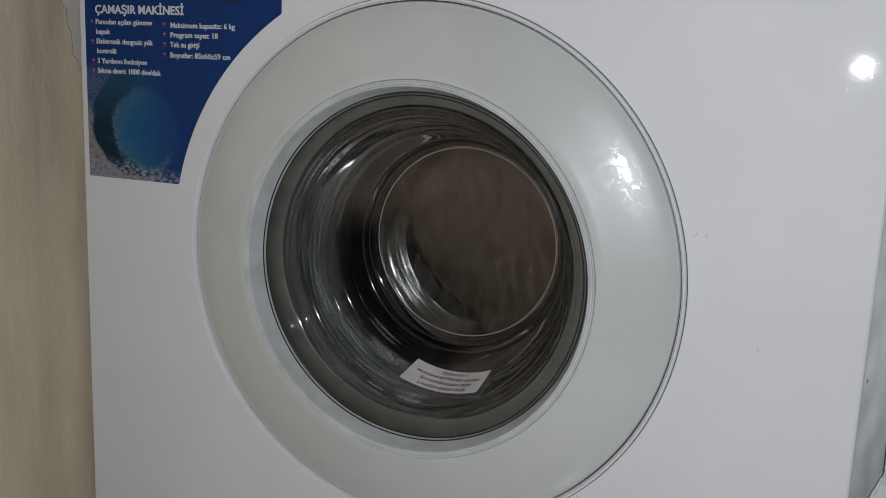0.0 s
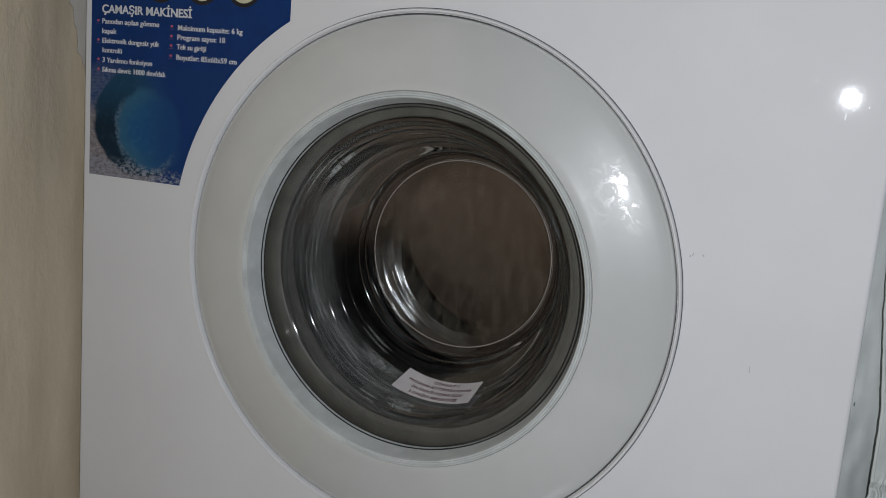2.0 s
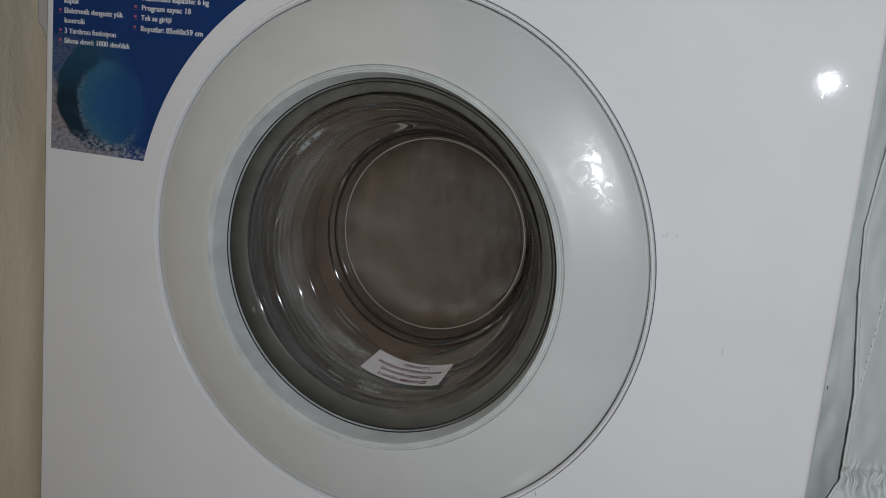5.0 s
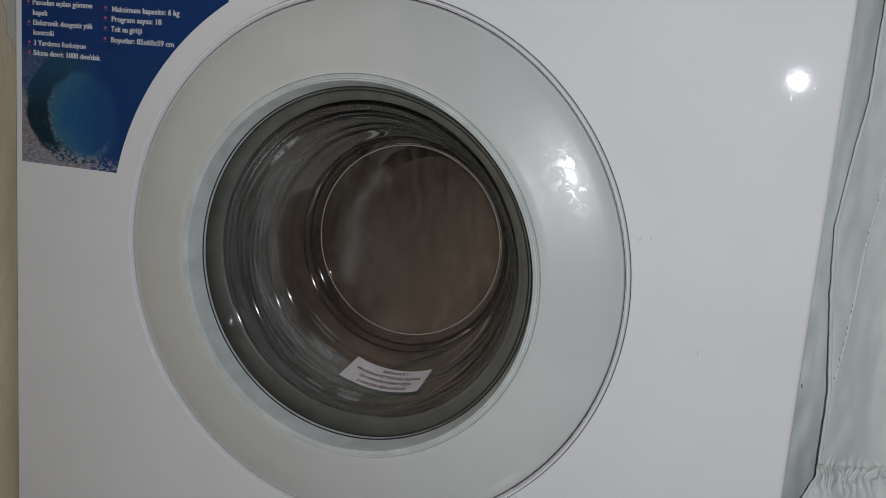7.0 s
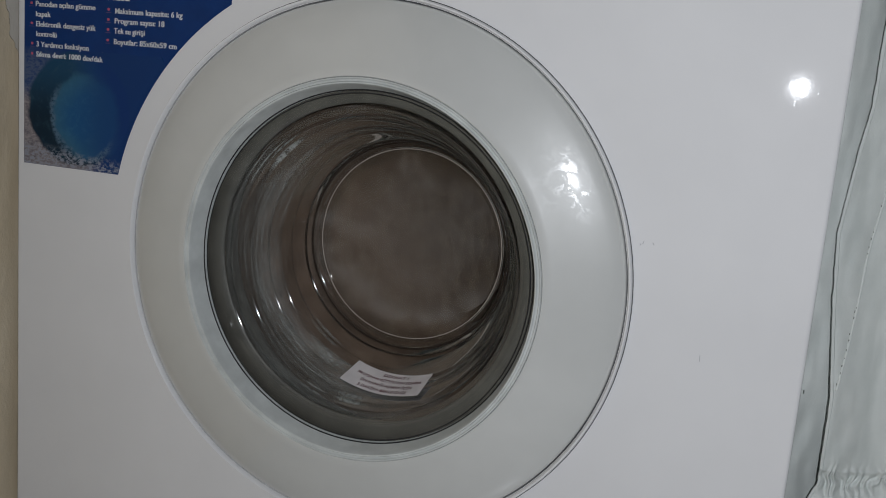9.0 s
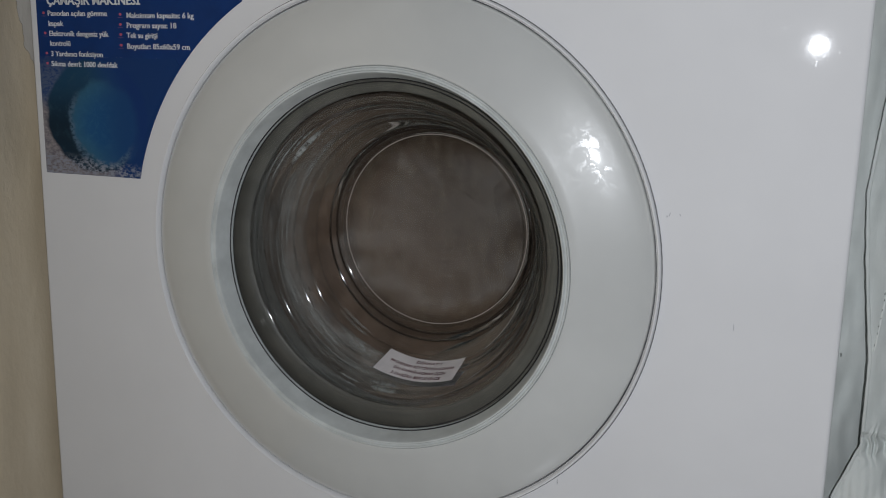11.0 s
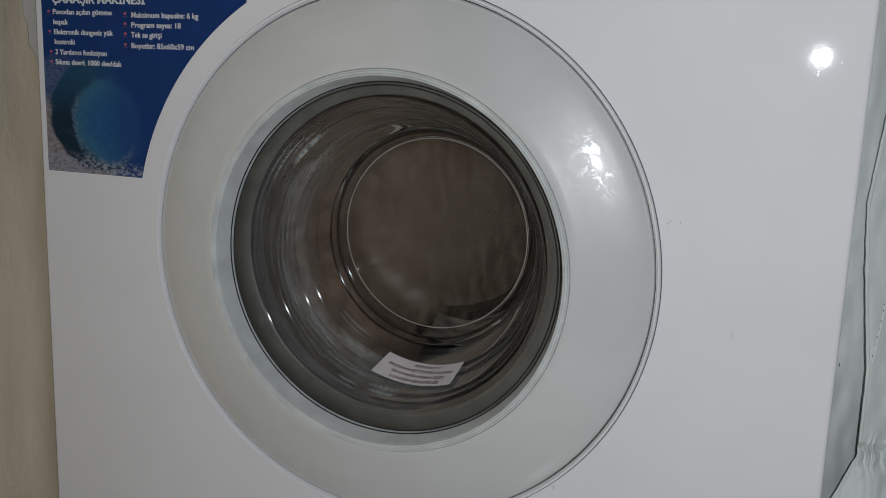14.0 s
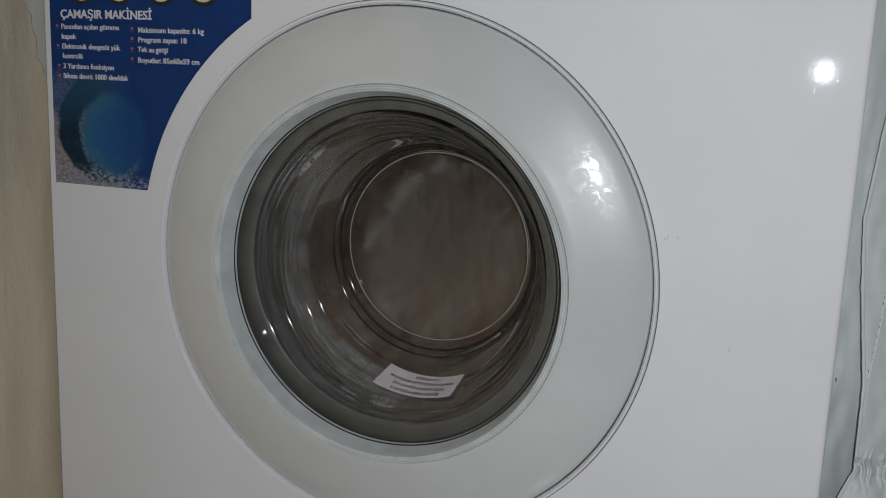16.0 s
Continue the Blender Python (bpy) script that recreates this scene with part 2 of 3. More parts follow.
def make_laundry(name, dark, mid, light, rough=0.5):
    """Wet cloth drawn out by the spin into curved streaks round the axis."""
    m = Mat(name, rough=rough)
    sep = m.t.nodes.new("ShaderNodeSeparateXYZ")
    m.link(m.coords(), "Vector", sep, "Vector")

    def op(kind, a, b=None, c=None):
        n = m.t.nodes.new("ShaderNodeMath")
        n.operation = kind
        for k, v in enumerate((a, b, c)):
            if isinstance(v, tuple):
                m.t.links.new(v[0].outputs[v[1]], n.inputs[k])
            elif v is not None:
                n.inputs[k].default_value = v
        return (n, "Value")

    x, y, z = (sep, "X"), (sep, "Y"), (sep, "Z")
    r = op("SQRT", op("ADD", op("MULTIPLY", x, x), op("MULTIPLY", z, z)))
    along = op("ADD", r, op("MULTIPLY", y, 0.7))
    polar = m.t.nodes.new("ShaderNodeCombineXYZ")
    for k, v in ((0, op("MULTIPLY", along, 230.0)), (1, op("MULTIPLY", x, 45.0)), (2, op("MULTIPLY", z, 45.0))):
        m.t.links.new(v[0].outputs[v[1]], polar.inputs[k])
    smear = m.node("ShaderNodeTexNoise", Scale=1.0, Detail=5, Roughness=0.65)
    m.link(polar, "Vector", smear, "Vector")
    lump = m.noise(0.010, 7, 0.75, distort=0.6)
    both = op("ADD", op("MULTIPLY", (smear, "Fac"), 0.45), op("MULTIPLY", (lump, "Fac"), 0.55))
    cloth = m.ramp(both[0], both[1], [(0.30, dark), (0.50, mid), (0.68, light)])
    # the cloth in the middle is one smooth garment
    calm = m.node("ShaderNodeMapRange", From_Min=0.066, From_Max=0.090, To_Min=0.80, To_Max=0.0)
    m.link(r[0], "Value", calm, "Value")
    blend = m.t.nodes.new("ShaderNodeMix")
    blend.data_type = "RGBA"
    m.link(calm, "Result", blend, "Factor")
    rough_cloth, smooth_cloth = [q for q in blend.inputs if q.type == "RGBA"]
    m.link(cloth, "Color", blend, list(blend.inputs).index(rough_cloth))
    smooth_cloth.default_value = (*(c * 0.77 for c in mid), 1)
    # one side of the load is darker: its shade is put into the colour
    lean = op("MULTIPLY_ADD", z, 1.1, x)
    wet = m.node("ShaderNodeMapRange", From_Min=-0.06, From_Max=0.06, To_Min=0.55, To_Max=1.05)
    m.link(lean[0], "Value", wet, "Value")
    mul = m.t.nodes.new("ShaderNodeVectorMath")
    mul.operation = "SCALE"
    m.t.links.new([q for q in blend.outputs if q.type == "RGBA"][0], mul.inputs[0])
    # tone by radius, slightly wavering: dark, a pale band, then darker outside
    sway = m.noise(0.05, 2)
    ring_r = op("ADD", r, op("MULTIPLY", op("ADD", (sway, "Fac"), -0.5), 0.010))
    outer = m.ramp(ring_r[0], ring_r[1], [(0.074, grey(0.92)), (0.080, grey(0.62)), (0.0905, grey(0.60)), (0.0945, grey(1.0)), (0.0985, grey(0.95)), (0.1035, grey(0.66)), (0.112, grey(0.78)), (0.128, grey(0.50))])
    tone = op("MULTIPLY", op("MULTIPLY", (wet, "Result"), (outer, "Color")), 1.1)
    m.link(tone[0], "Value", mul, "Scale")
    m.link(mul, "Vector", m.b, "Base Color")
    m.bump(both[0], both[1], 0.35, 0.002)
    return m.m


ENAMEL = make_enamel()
PANEL = make_panel()
WALL = make_wall()
PLAIN = make_plain("grey_white_paint", (0.55, 0.56, 0.56), 0.6)
RING = make_plain("clear_white_plastic", (0.56, 0.585, 0.575), 0.10)
GASKET = make_plain("grey_rubber", (0.118, 0.108, 0.094), 0.5, 0.2, 0.02, 0.1)
STEEL = make_plain("drum_steel", (0.42, 0.42, 0.43), 0.22, 0.1, 0.03, 0.0, 1.0)
SLICK = make_plain("slick_wet_cloth", (0.05, 0.04, 0.035), 0.3, 0.2, 0.01, 0.3)
SLICK.node_tree.nodes["Principled BSDF"].inputs["Coat Weight"].default_value = 1.0
SLICK.node_tree.nodes["Principled BSDF"].inputs["Coat Roughness"].default_value = 0.14
SLICK.node_tree.nodes["Principled BSDF"].inputs["Coat IOR"].default_value = 2.0
GLASS = make_glass()
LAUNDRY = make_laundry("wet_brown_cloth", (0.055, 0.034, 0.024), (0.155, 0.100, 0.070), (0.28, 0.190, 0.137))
# near-black streaks that paint the darkness inside the load's gap
GAPSHADE = make_laundry("gap_shade_black", (0.008, 0.006, 0.006), (0.018, 0.015, 0.014), (0.048, 0.040, 0.037), 0.4)
CURTAIN = make_cloth("pale_green_cloth", (0.58, 0.615, 0.595), (0.66, 0.685, 0.66))
BLUE = make_plain("blue_print", (0.003, 0.035, 0.160), 0.35)
BLUE.node_tree.nodes["Principled BSDF"].inputs["Specular IOR Level"].default_value = 0.25
INK = make_plain("white_ink", (0.75, 0.76, 0.78), 0.5)
PAPER = make_plain("label_paper", (0.72, 0.68, 0.68), 0.6)
RED = make_plain("dark_red_ink", (0.11, 0.035, 0.04), 0.6)
FLOORM = make_plain("pale_floor_tile", (0.52, 0.51, 0.49), 0.3)
MOULD = make_plain("mould_line", (0.42, 0.36, 0.32), 0.35)
SCUFF = make_plain("scuffed_paint", (0.48, 0.48, 0.50), 0.6)
SEAL = make_plain("grey_seal", (0.10, 0.10, 0.105), 0.7)
SMOKE = make_plain("smoky_glass_ridge", (0.040, 0.030, 0.024), 0.07)
CLEAR = bpy.data.materials.new("clear_glass_ridge")
CLEAR.use_nodes = True
_t = CLEAR.node_tree
_t.nodes.remove(_t.nodes["Principled BSDF"])
_see, _shine, _both = _t.nodes.new("ShaderNodeBsdfTransparent"), _t.nodes.new("ShaderNodeBsdfGlossy"), _t.nodes.new("ShaderNodeMixShader")
_see.inputs["Color"].default_value = (0.92, 0.93, 0.93, 1)
_shine.inputs["Roughness"].default_value = 0.07
_both.inputs[0].default_value = 0.04
_t.links.new(_see.outputs[0], _both.inputs[1])
_t.links.new(_shine.outputs[0], _both.inputs[2])
_t.links.new(_both.outputs[0], _t.nodes["Material Output"].inputs["Surface"])
DARK = make_plain("dark_gap", (0.02, 0.02, 0.02), 0.8)


# ---------------------------------------------------------------- mesh helpers
def part(name, bm, material, parent=None, label="", smooth=True, sharp=38):
    me = bpy.data.meshes.new(name)
    bm.normal_update()
    bm.to_mesh(me)
    bm.free()
    for p in me.polygons:
        p.use_smooth = smooth
    if smooth:
        me.set_sharp_from_angle(angle=radians(sharp))
    me.materials.append(material)
    ob = new(name, me)
    if parent:
        ob.parent = parent
    return tagged(ob, label)


def box(x0, y0, z0, x1, y1, z1, bevel=0.0, bm=None):
    bm = bm or bmesh.new()
    g = bmesh.ops.create_cube(bm, size=1)
    bmesh.ops.scale(bm, vec=(x1 - x0, y1 - y0, z1 - z0), verts=g["verts"])
    bmesh.ops.translate(bm, vec=((x0 + x1) / 2, (y0 + y1) / 2, (z0 + z1) / 2), verts=g["verts"])
    if bevel:
        bmesh.ops.bevel(bm, geom=bm.edges[:], offset=bevel, segments=3, affect="EDGES", profile=0.5)
    return bm


def lathe(profile, steps=160, closed=False, centre=AXIS, wobble=None):
    """Turns (radius, depth) pairs about the drum's axis."""
    bm = bmesh.new()
    rings = []
    for r, y in profile:
        if r == 0:
            rings.append([bm.verts.new((centre.x, y, centre.z))])
            continue
        ring = []
        for i in range(steps):
            a = 2 * math.pi * i / steps
            rr, yy = wobble(r, y, a) if wobble else (r, y)
            ring.append(bm.verts.new((centre.x + rr * math.cos(a), yy, centre.z + rr * math.sin(a))))
        rings.append(ring)
    pairs = list(zip(rings, rings[1:])) + ([(rings[-1], rings[0])] if closed else [])
    for a, b in pairs:
        for i in range(steps):
            j = (i + 1) % steps
            if len(a) == 1 and len(b) == 1:
                continue
            if len(a) == 1:
                bm.faces.new((a[0], b[i], b[j]))
            elif len(b) == 1:
                bm.faces.new((a[i], b[0], a[j]))
            else:
                bm.faces.new((a[i], b[i], b[j], a[j]))
    bmesh.ops.recalc_face_normals(bm, faces=bm.faces[:])
    return bm


def spline(points, n):
    """A smooth run of n points through the given ones."""
    pts = [Vector(p) for p in points]
    pts = [2 * pts[0] - pts[1]] + pts + [2 * pts[-1] - pts[-2]]
    out = []
    for k in range(n):
        u = k / (n - 1) * (len(pts) - 3)
        i = min(int(u), len(pts) - 4)
        u -= i
        a, b, c, d = pts[i:i + 4]
        out.append(0.5 * (2 * b + (c - a) * u + (2 * a - 5 * b + 4 * c - d) * u * u + (3 * b - a - 3 * c + d) * u ** 3))
    return out


def lettering(name, text, size, material, parent, m, width=None, label="", weight=0.012):
    """Flat raised letters as one mesh; m maps the text's plane to its place."""
    cu = bpy.data.curves.new(name, "FONT")
    cu.body, cu.size, cu.extrude = text, size, 0.0002
    cu.resolution_u = 3
    cu.offset = size * weight
    tmp = bpy.data.objects.new(name, cu)
    scene.collection.objects.link(tmp)
    bpy.context.view_layer.update()
    me = bpy.data.meshes.new_from_object(tmp.evaluated_get(bpy.context.evaluated_depsgraph_get()))
    bpy.data.objects.remove(tmp)
    bpy.data.curves.remove(cu)
    if width:
        xs = [v.co.x for v in me.vertices]
        me.transform(Matrix.Diagonal((width / (max(xs) - min(xs)), 1, 1, 1)))
    me.transform(m)
    me.materials.clear()
    me.materials.append(material)
    ob = new(name, me)
    ob.parent = parent
    return tagged(ob, label)


# ---------------------------------------------------------------- room
def wall(name, a, label):
    return tagged(part(name, box(*a), PLAIN, None, label, False), kind="structure")


tagged(part("floor", box(-0.45, -4.1, -0.1, 3.3, 0.9, 0.0), FLOORM, None, "plain pale tiled floor", False), kind="structure")
tagged(part("ceiling", box(-0.45, -4.1, 2.4, 3.3, 0.9, 2.5), PLAIN, None, "plain painted ceiling", False), kind="structure")
wall("wall_north", (-0.45, 0.8, 0, 3.3, 0.9, 2.4), "plain grey-white painted wall behind the machine")
wall("wall_south", (-0.45, -4.1, 0, 3.3, -4.0, 2.4), "plain grey-white painted wall")
wall("wall_east", (3.2, -4.0, 0, 3.3, 0.8, 2.4), "plain grey-white painted wall")


def west_wall():
    """The uneven plaster wall beside the machine."""
    bm = bmesh.new()
    ys = [-4.0 + 3.6 * i / 16 for i in range(16)] + [-0.4 + 0.5 * i / 100 for i in range(100)] + [0.1, 0.8]
    zs = [2.4 * i / 120 for i in range(121)]
    def off(y, z):
        u = max(0.0, min(1.0, (-0.012 - y) / 0.062))
        # it steps out softly a hand's width before the machine
        return (-0.3065 + 0.007 * u * u * (3 - 2 * u) + 0.004 * noise.noise((y * 14, z * 1.2, 0)) + 0.0015 * noise.noise((y * 50, z * 9, 3)))
    g = [[bm.verts.new((off(y, z), y, z)) for z in zs] for y in ys]
    b = [[bm.verts.new((-0.45, y, z)) for z in (0, 2.4)] for y in (-4.0, 0.8)]
    for i in range(len(ys) - 1):
        for j in range(len(zs) - 1):
            bm.faces.new((g[i][j], g[i + 1][j], g[i + 1][j + 1], g[i][j + 1]))
    bm.faces.new((b[0][0], b[0][1], b[1][1], b[1][0]))
    bmesh.ops.recalc_face_normals(bm, faces=bm.faces[:])
    return tagged(part("wall_west", bm, WALL, None, "uneven beige painted plaster wall beside the machine"), kind="structure")


west_wall()

# ---------------------------------------------------------------- washing machine
machine = tagged(new("washing_machine"), "white front-loading washing machine with a round glass door, running", "washing machine")


def cabinet():
    """Sheet-steel case with a round opening in its front and rolled corners."""
    bm = bmesh.new()
    n, r_open, round_ = 192, 0.1886, 0.0025
    x1, z0, z1 = 0.3006, 0.02, 0.85
    inner, outer, corner = [], [], []
    for i in range(n):
        a = 2 * math.pi * i / n
        c, s = math.cos(a), math.sin(a)
        inner.append(bm.verts.new((r_open * c, 0, AXIS.z + r_open * s)))
        k = min((x1 - round_) / max(abs(c), 1e-9), ((z1 if s > 0 else z0) - AXIS.z) / s if abs(s) > 1e-9 else 9)
        outer.append(bm.verts.new((k * c, 0, AXIS.z + k * s)))
    for i in range(n):
        j = (i + 1) % n
        bm.faces.new((inner[i], inner[j], outer[j], outer[i]))
    # turned-in collar of the opening
    back = [bm.verts.new((v.co.x, 0.03, v.co.z)) for v in inner]
    for i in range(n):
        j = (i + 1) % n
        bm.faces.new((inner[j], inner[i], back[i], back[j]))
    # sides, top, bottom and back, with rolled front corners
    for s in (-1, 1):
        prof = [(s * (x1 - round_ + round_ * math.sin(a)), round_ - round_ * math.cos(a)) for a in [math.pi / 2 * k / 6 for k in range(7)]] + [(s * x1, 0.59)]
        lo = [bm.verts.new((x, y, z0)) for x, y in prof]
        hi = [bm.verts.new((x, y, z1)) for x, y in prof]
        for i in range(len(prof) - 1):
            bm.faces.new((lo[i], lo[i + 1], hi[i + 1], hi[i]))
    for z in (z0, z1):
        bm.faces.new([bm.verts.new(p) for p in ((-x1, 0, z), (x1, 0, z), (x1, 0.59, z), (-x1, 0.59, z))])
    bm.faces.new([bm.verts.new(p) for p in ((-x1, 0.59, z0), (x1, 0.59, z0), (x1, 0.59, z1), (-x1, 0.59, z1))])
    bmesh.ops.recalc_face_normals(bm, faces=bm.faces[:])
    ob = part("body", bm, ENAMEL, machine, "white enamelled steel case")
    return ob


cabinet()
for sx in (-0.25, 0.25):
    for sy in (0.06, 0.53):
        part("foot", box(sx - 0.02, sy - 0.02, 0, sx + 0.02, sy + 0.02, 0.022, 0.004), GASKET, machine)

# raised lip round the door
lip = [(0.1918, 0.0010), (0.1917, -0.0012), (0.1914, -0.0026), (0.1908, -0.0035), (0.1900, -0.0034), (0.1893, -0.0022), (0.1888, -0.0002), (0.1886, 0.0030), (0.1885, 0.014)]
part("lip_joint", lathe([(0.1924, 0.0006), (0.1922, -0.0004), (0.1916, -0.0004), (0.1914, 0.0006)], 200), SEAL, machine, "fine dark joint outside the lip")
part("lip", lathe(lip, 200), ENAMEL, machine, "raised white lip round the door")

part("lip_seal", lathe([(0.1886, 0.010), (0.1884, 0.0057), (0.1872, 0.0057), (0.1870, 0.010)], 160), SEAL, machine, "dark rubber seal in the gap round the door")

# door: domed plastic panel, clear ring, glass bowl
panel = [(0.1877, 0.014), (0.1877, 0.0012), (0.1874, 0.0000), (0.1868, -0.0009), (0.1850, -0.0020), (0.178, -0.0042), (0.170, -0.0064), (0.160, -0.0086), (0.150, -0.0104), (0.142, -0.0119), (0.1362, -0.0132), (0.1356, -0.0131), (0.1351, -0.0122), (0.1340, -0.009), (0.1300, 0.012)]
door = part("door", lathe(panel, 200), PANEL, machine, "slightly domed off-white round door panel")
ring = [(0.1352, -0.0126), (0.1347, -0.0138), (0.1340, -0.0137), (0.1333, -0.0127), (0.1322, -0.0126), (0.1315, -0.0138), (0.1306, -0.0135), (0.1298, -0.0118), (0.1290, -0.006), (0.1272, -0.001), (0.1262, 0.004), (0.1285, 0.006)]
part("glass_ring", lathe(ring, 200), RING, door, "clear pale plastic ring")
bowl = [(0.1275, 0.0035), (0.1262, 0.0015), (0.1240, 0.0018), (0.1190, 0.0024), (0.1165, 0.0032), (0.1146, 0.0048), (0.1134, 0.0070), (0.1128, 0.0092)]
# the sides narrow in soft ledges, each with a rounded shoulder, down to the flat end
for ledge_y in (0.0165, 0.0262, 0.0466, 0.0590, 0.0868):
    r, y = 0.1162 - 0.3186 * ledge_y, ledge_y - 0.0012
    for k in range(9):
        bowl.append((r, y))
        tilt_ = radians(20 + 44 * k / 8)
        r, y = r - 0.00036 * math.sin(tilt_), y + 0.00036 * math.cos(tilt_)
    bowl += [(r - 0.0002, y + 0.0003), (r - 0.0003, y + 0.0010)]
bowl += [(0.0846, 0.0950), (0.0838, 0.0980), (0.0818, 0.0998), (0.0798, 0.1008), (0.0788, 0.1018), (0.0781, 0.1034), (0.0768, 0.1046), (0.0745, 0.1048), (0.06, 0.1058), (0.03, 0.1066), (0, 0.1068)]
outside = [(r + (0.0035 if r > 0.078 else 0), y + (0.002 if r > 0.078 else 0.004)) for r, y in reversed(bowl)]


def end_shift(bm):
    """The flat end sits a little up and to one side of the rim's axis."""
    for v in bm.verts:
        k = max(0.0, min(1.0, (v.co.y - 0.075) / 0.026))
        v.co.x -= 0.0016 * k
        v.co.z += 0.0038 * k
    return bm


g = part("glass_bowl", end_shift(lathe(bowl + outside, 200, True)), GLASS, door, "deep clear glass bowl")
g.visible_shadow = False
part("mould_line", end_shift(lathe([(0.0778, 0.1026), (0.0774, 0.1022), (0.0770, 0.1027), (0.0774, 0.1031)], 160, True)), MOULD, door, "raised pale line round the flat end of the glass")
for r, y in ((0.0864, 0.0895), (0.0836, 0.0966)):
    part("mould_ring", end_shift(lathe([(r + 0.0007, y), (r, y - 0.0008), (r - 0.0007, y), (r, y + 0.0008)], 160, True)), SMOKE, door, "dark glossy ridge moulded round the glass")
for r, y, w in ((0.1136, 0.0060, 0.0010), (0.1116, 0.0128, 0.0008), (0.1046, 0.0335, 0.0006), (0.0993, 0.0490, 0.0006), (0.0918, 0.0730, 0.0005), (0.0836, 0.0985, 0.0009), (0.0793, 0.1008, 0.0007)):
    section = [(r + w * math.cos(q), y + w * math.sin(q)) for q in [math.pi / 4 * i for i in range(8)]]
    ridge = part("glass_ridge", end_shift(lathe(section, 160, True)), CLEAR, door, "clear ridge moulded round the glass")
    ridge.visible_shadow = False
for r, y in ((0.1122, 0.0085), (0.1064, 0.0262), (0.0994, 0.0474), (0.0952, 0.0602), (0.0861, 0.0884), (0.0826, 0.0988)):
    # each ledge has a bright polished shoulder, a shallow arc in section
    arc_ = [radians(46 + 22 * k / 6) for k in range(7)]
    section = [(r + 0.006 * (math.cos(q) - math.cos(radians(57))), y + 0.006 * (math.sin(q) - math.sin(radians(57)))) for q in arc_]
    shoulder = part("glass_shoulder", end_shift(lathe(section, 200)), CLEAR, door, "polished rounded ledge of the glass")
    shoulder.visible_shadow = False
for r, y, w in ((0.1268, 0.0005, 0.0007), (0.1243, 0.0008, 0.0004)):
    part("rim_line", lathe([(r + w, y), (r, y - 0.0005), (r - w, y), (r, y + 0.0005)], 160, True), DARK, door, "dark line round the rim of the glass")

# rubber gasket and drum mouth behind the glass
gasket = [(0.1880, 0.026), (0.150, 0.024), (0.138, 0.018), (0.1335, 0.012), (0.1305, 0.0095), (0.1220, 0.0088), (0.1165, 0.0092), (0.1150, 0.0105), (0.1152, 0.0140), (0.1180, 0.0180), (0.1250, 0.0240), (0.1300, 0.0340), (0.1330, 0.0480), (0.1345, 0.062), (0.150, 0.064)]
part("door_gasket", lathe(gasket, 160, centre=AXIS + Vector((-0.0006, 0, 0.0024))), GASKET, machine, "grey rubber door gasket")

# drum: turns about its axis
drum_origin = Vector((0, 0, 0))
drum_prof = [(0.142, 0.062), (0.150, 0.060), (0.165, 0.064), (0.20, 0.075), (0.232, 0.085), (0.240, 0.095), (0.240, 0.40), (0.230, 0.41), (0.10, 0.415), (0.0, 0.405)]
drum = part("drum", lathe(drum_prof, 96, centre=drum_origin), STEEL, machine, "turning stainless steel drum")

laundry = tagged(new("laundry"), "wet dark brown laundry pressed against the turning drum", "laundry")


def lump(r, y, a):
    """The spun load: a lumpy wreath with one open gap, at nine o'clock in its own space."""
    d = a % (2 * math.pi) - math.pi
    gap = 1 / (1 + math.exp((abs(d) - 0.62) * 9))
    x, z = r * math.cos(a), r * math.sin(a)
    f = noise.noise((x * 22, z * 22, 0.4)) * 0.010 + noise.noise((x * 70, z * 70, 2)) * 0.004 + noise.noise((x * 180, z * 180, 5)) * 0.0015
    yy = y + f * min(1.0, 0.04 + (r / 0.085) ** 3) + gap * (0.17 * max(0.0, min(1.0, (r - 0.068) / 0.018)) ** 2 + 0.010 * max(0.0, min(1.0, (r - 0.035) / 0.04)))
    # the cloth in the middle leans in towards the gap
    yy -= 0.28 * (0.9 * x + 0.35 * z) * max(0.0, min(1.0, (0.100 - r) / 0.030))
    return r + gap * 0.05 * (1 if r > 0.1 else 0), yy


LOAD = [(0, 0.144), (0.008, 0.144), (0.016, 0.144), (0.024, 0.144), (0.032, 0.144), (0.04, 0.143), (0.05, 0.143), (0.06, 0.142), (0.068, 0.140), (0.076, 0.135), (0.082, 0.127), (0.089, 0.114), (0.098, 0.098), (0.106, 0.085), (0.114, 0.076), (0.124, 0.073), (0.14, 0.076), (0.17, 0.084), (0.21, 0.10), (0.236, 0.12)]


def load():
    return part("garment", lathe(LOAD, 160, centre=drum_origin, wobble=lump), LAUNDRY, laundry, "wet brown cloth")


def gap_shade_sheet():
    """A black sheet that lines the gap, added for the shade in its depth."""
    bm = bmesh.new()
    rows_ = []
    for i in range(81):
        a = math.pi - 0.92 + 1.84 * i / 80
        row = []
        for r, y in LOAD[11:]:
            rr, yy = lump(r, y, a)
            # its two ends tuck in under the brown cloth, raggedly
            edge = 0.0045 - 0.012 * (abs(a - math.pi) / 0.92) ** 5 + 0.006 * noise.noise((a * 9, r * 60, 3))
            row.append(bm.verts.new((rr * math.cos(a), yy - edge, rr * math.sin(a))))
        rows_.append(row)
    for r0, r1 in zip(rows_, rows_[1:]):
        for k in range(len(r0) - 1):
            bm.faces.new((r0[k], r1[k], r1[k + 1], r0[k + 1]))
    bmesh.ops.recalc_face_normals(bm, faces=bm.faces[:])
    return part("gap_shade_sheet", bm, GAPSHADE, laundry, "black sheet standing in for the shade inside the gap", sharp=120)


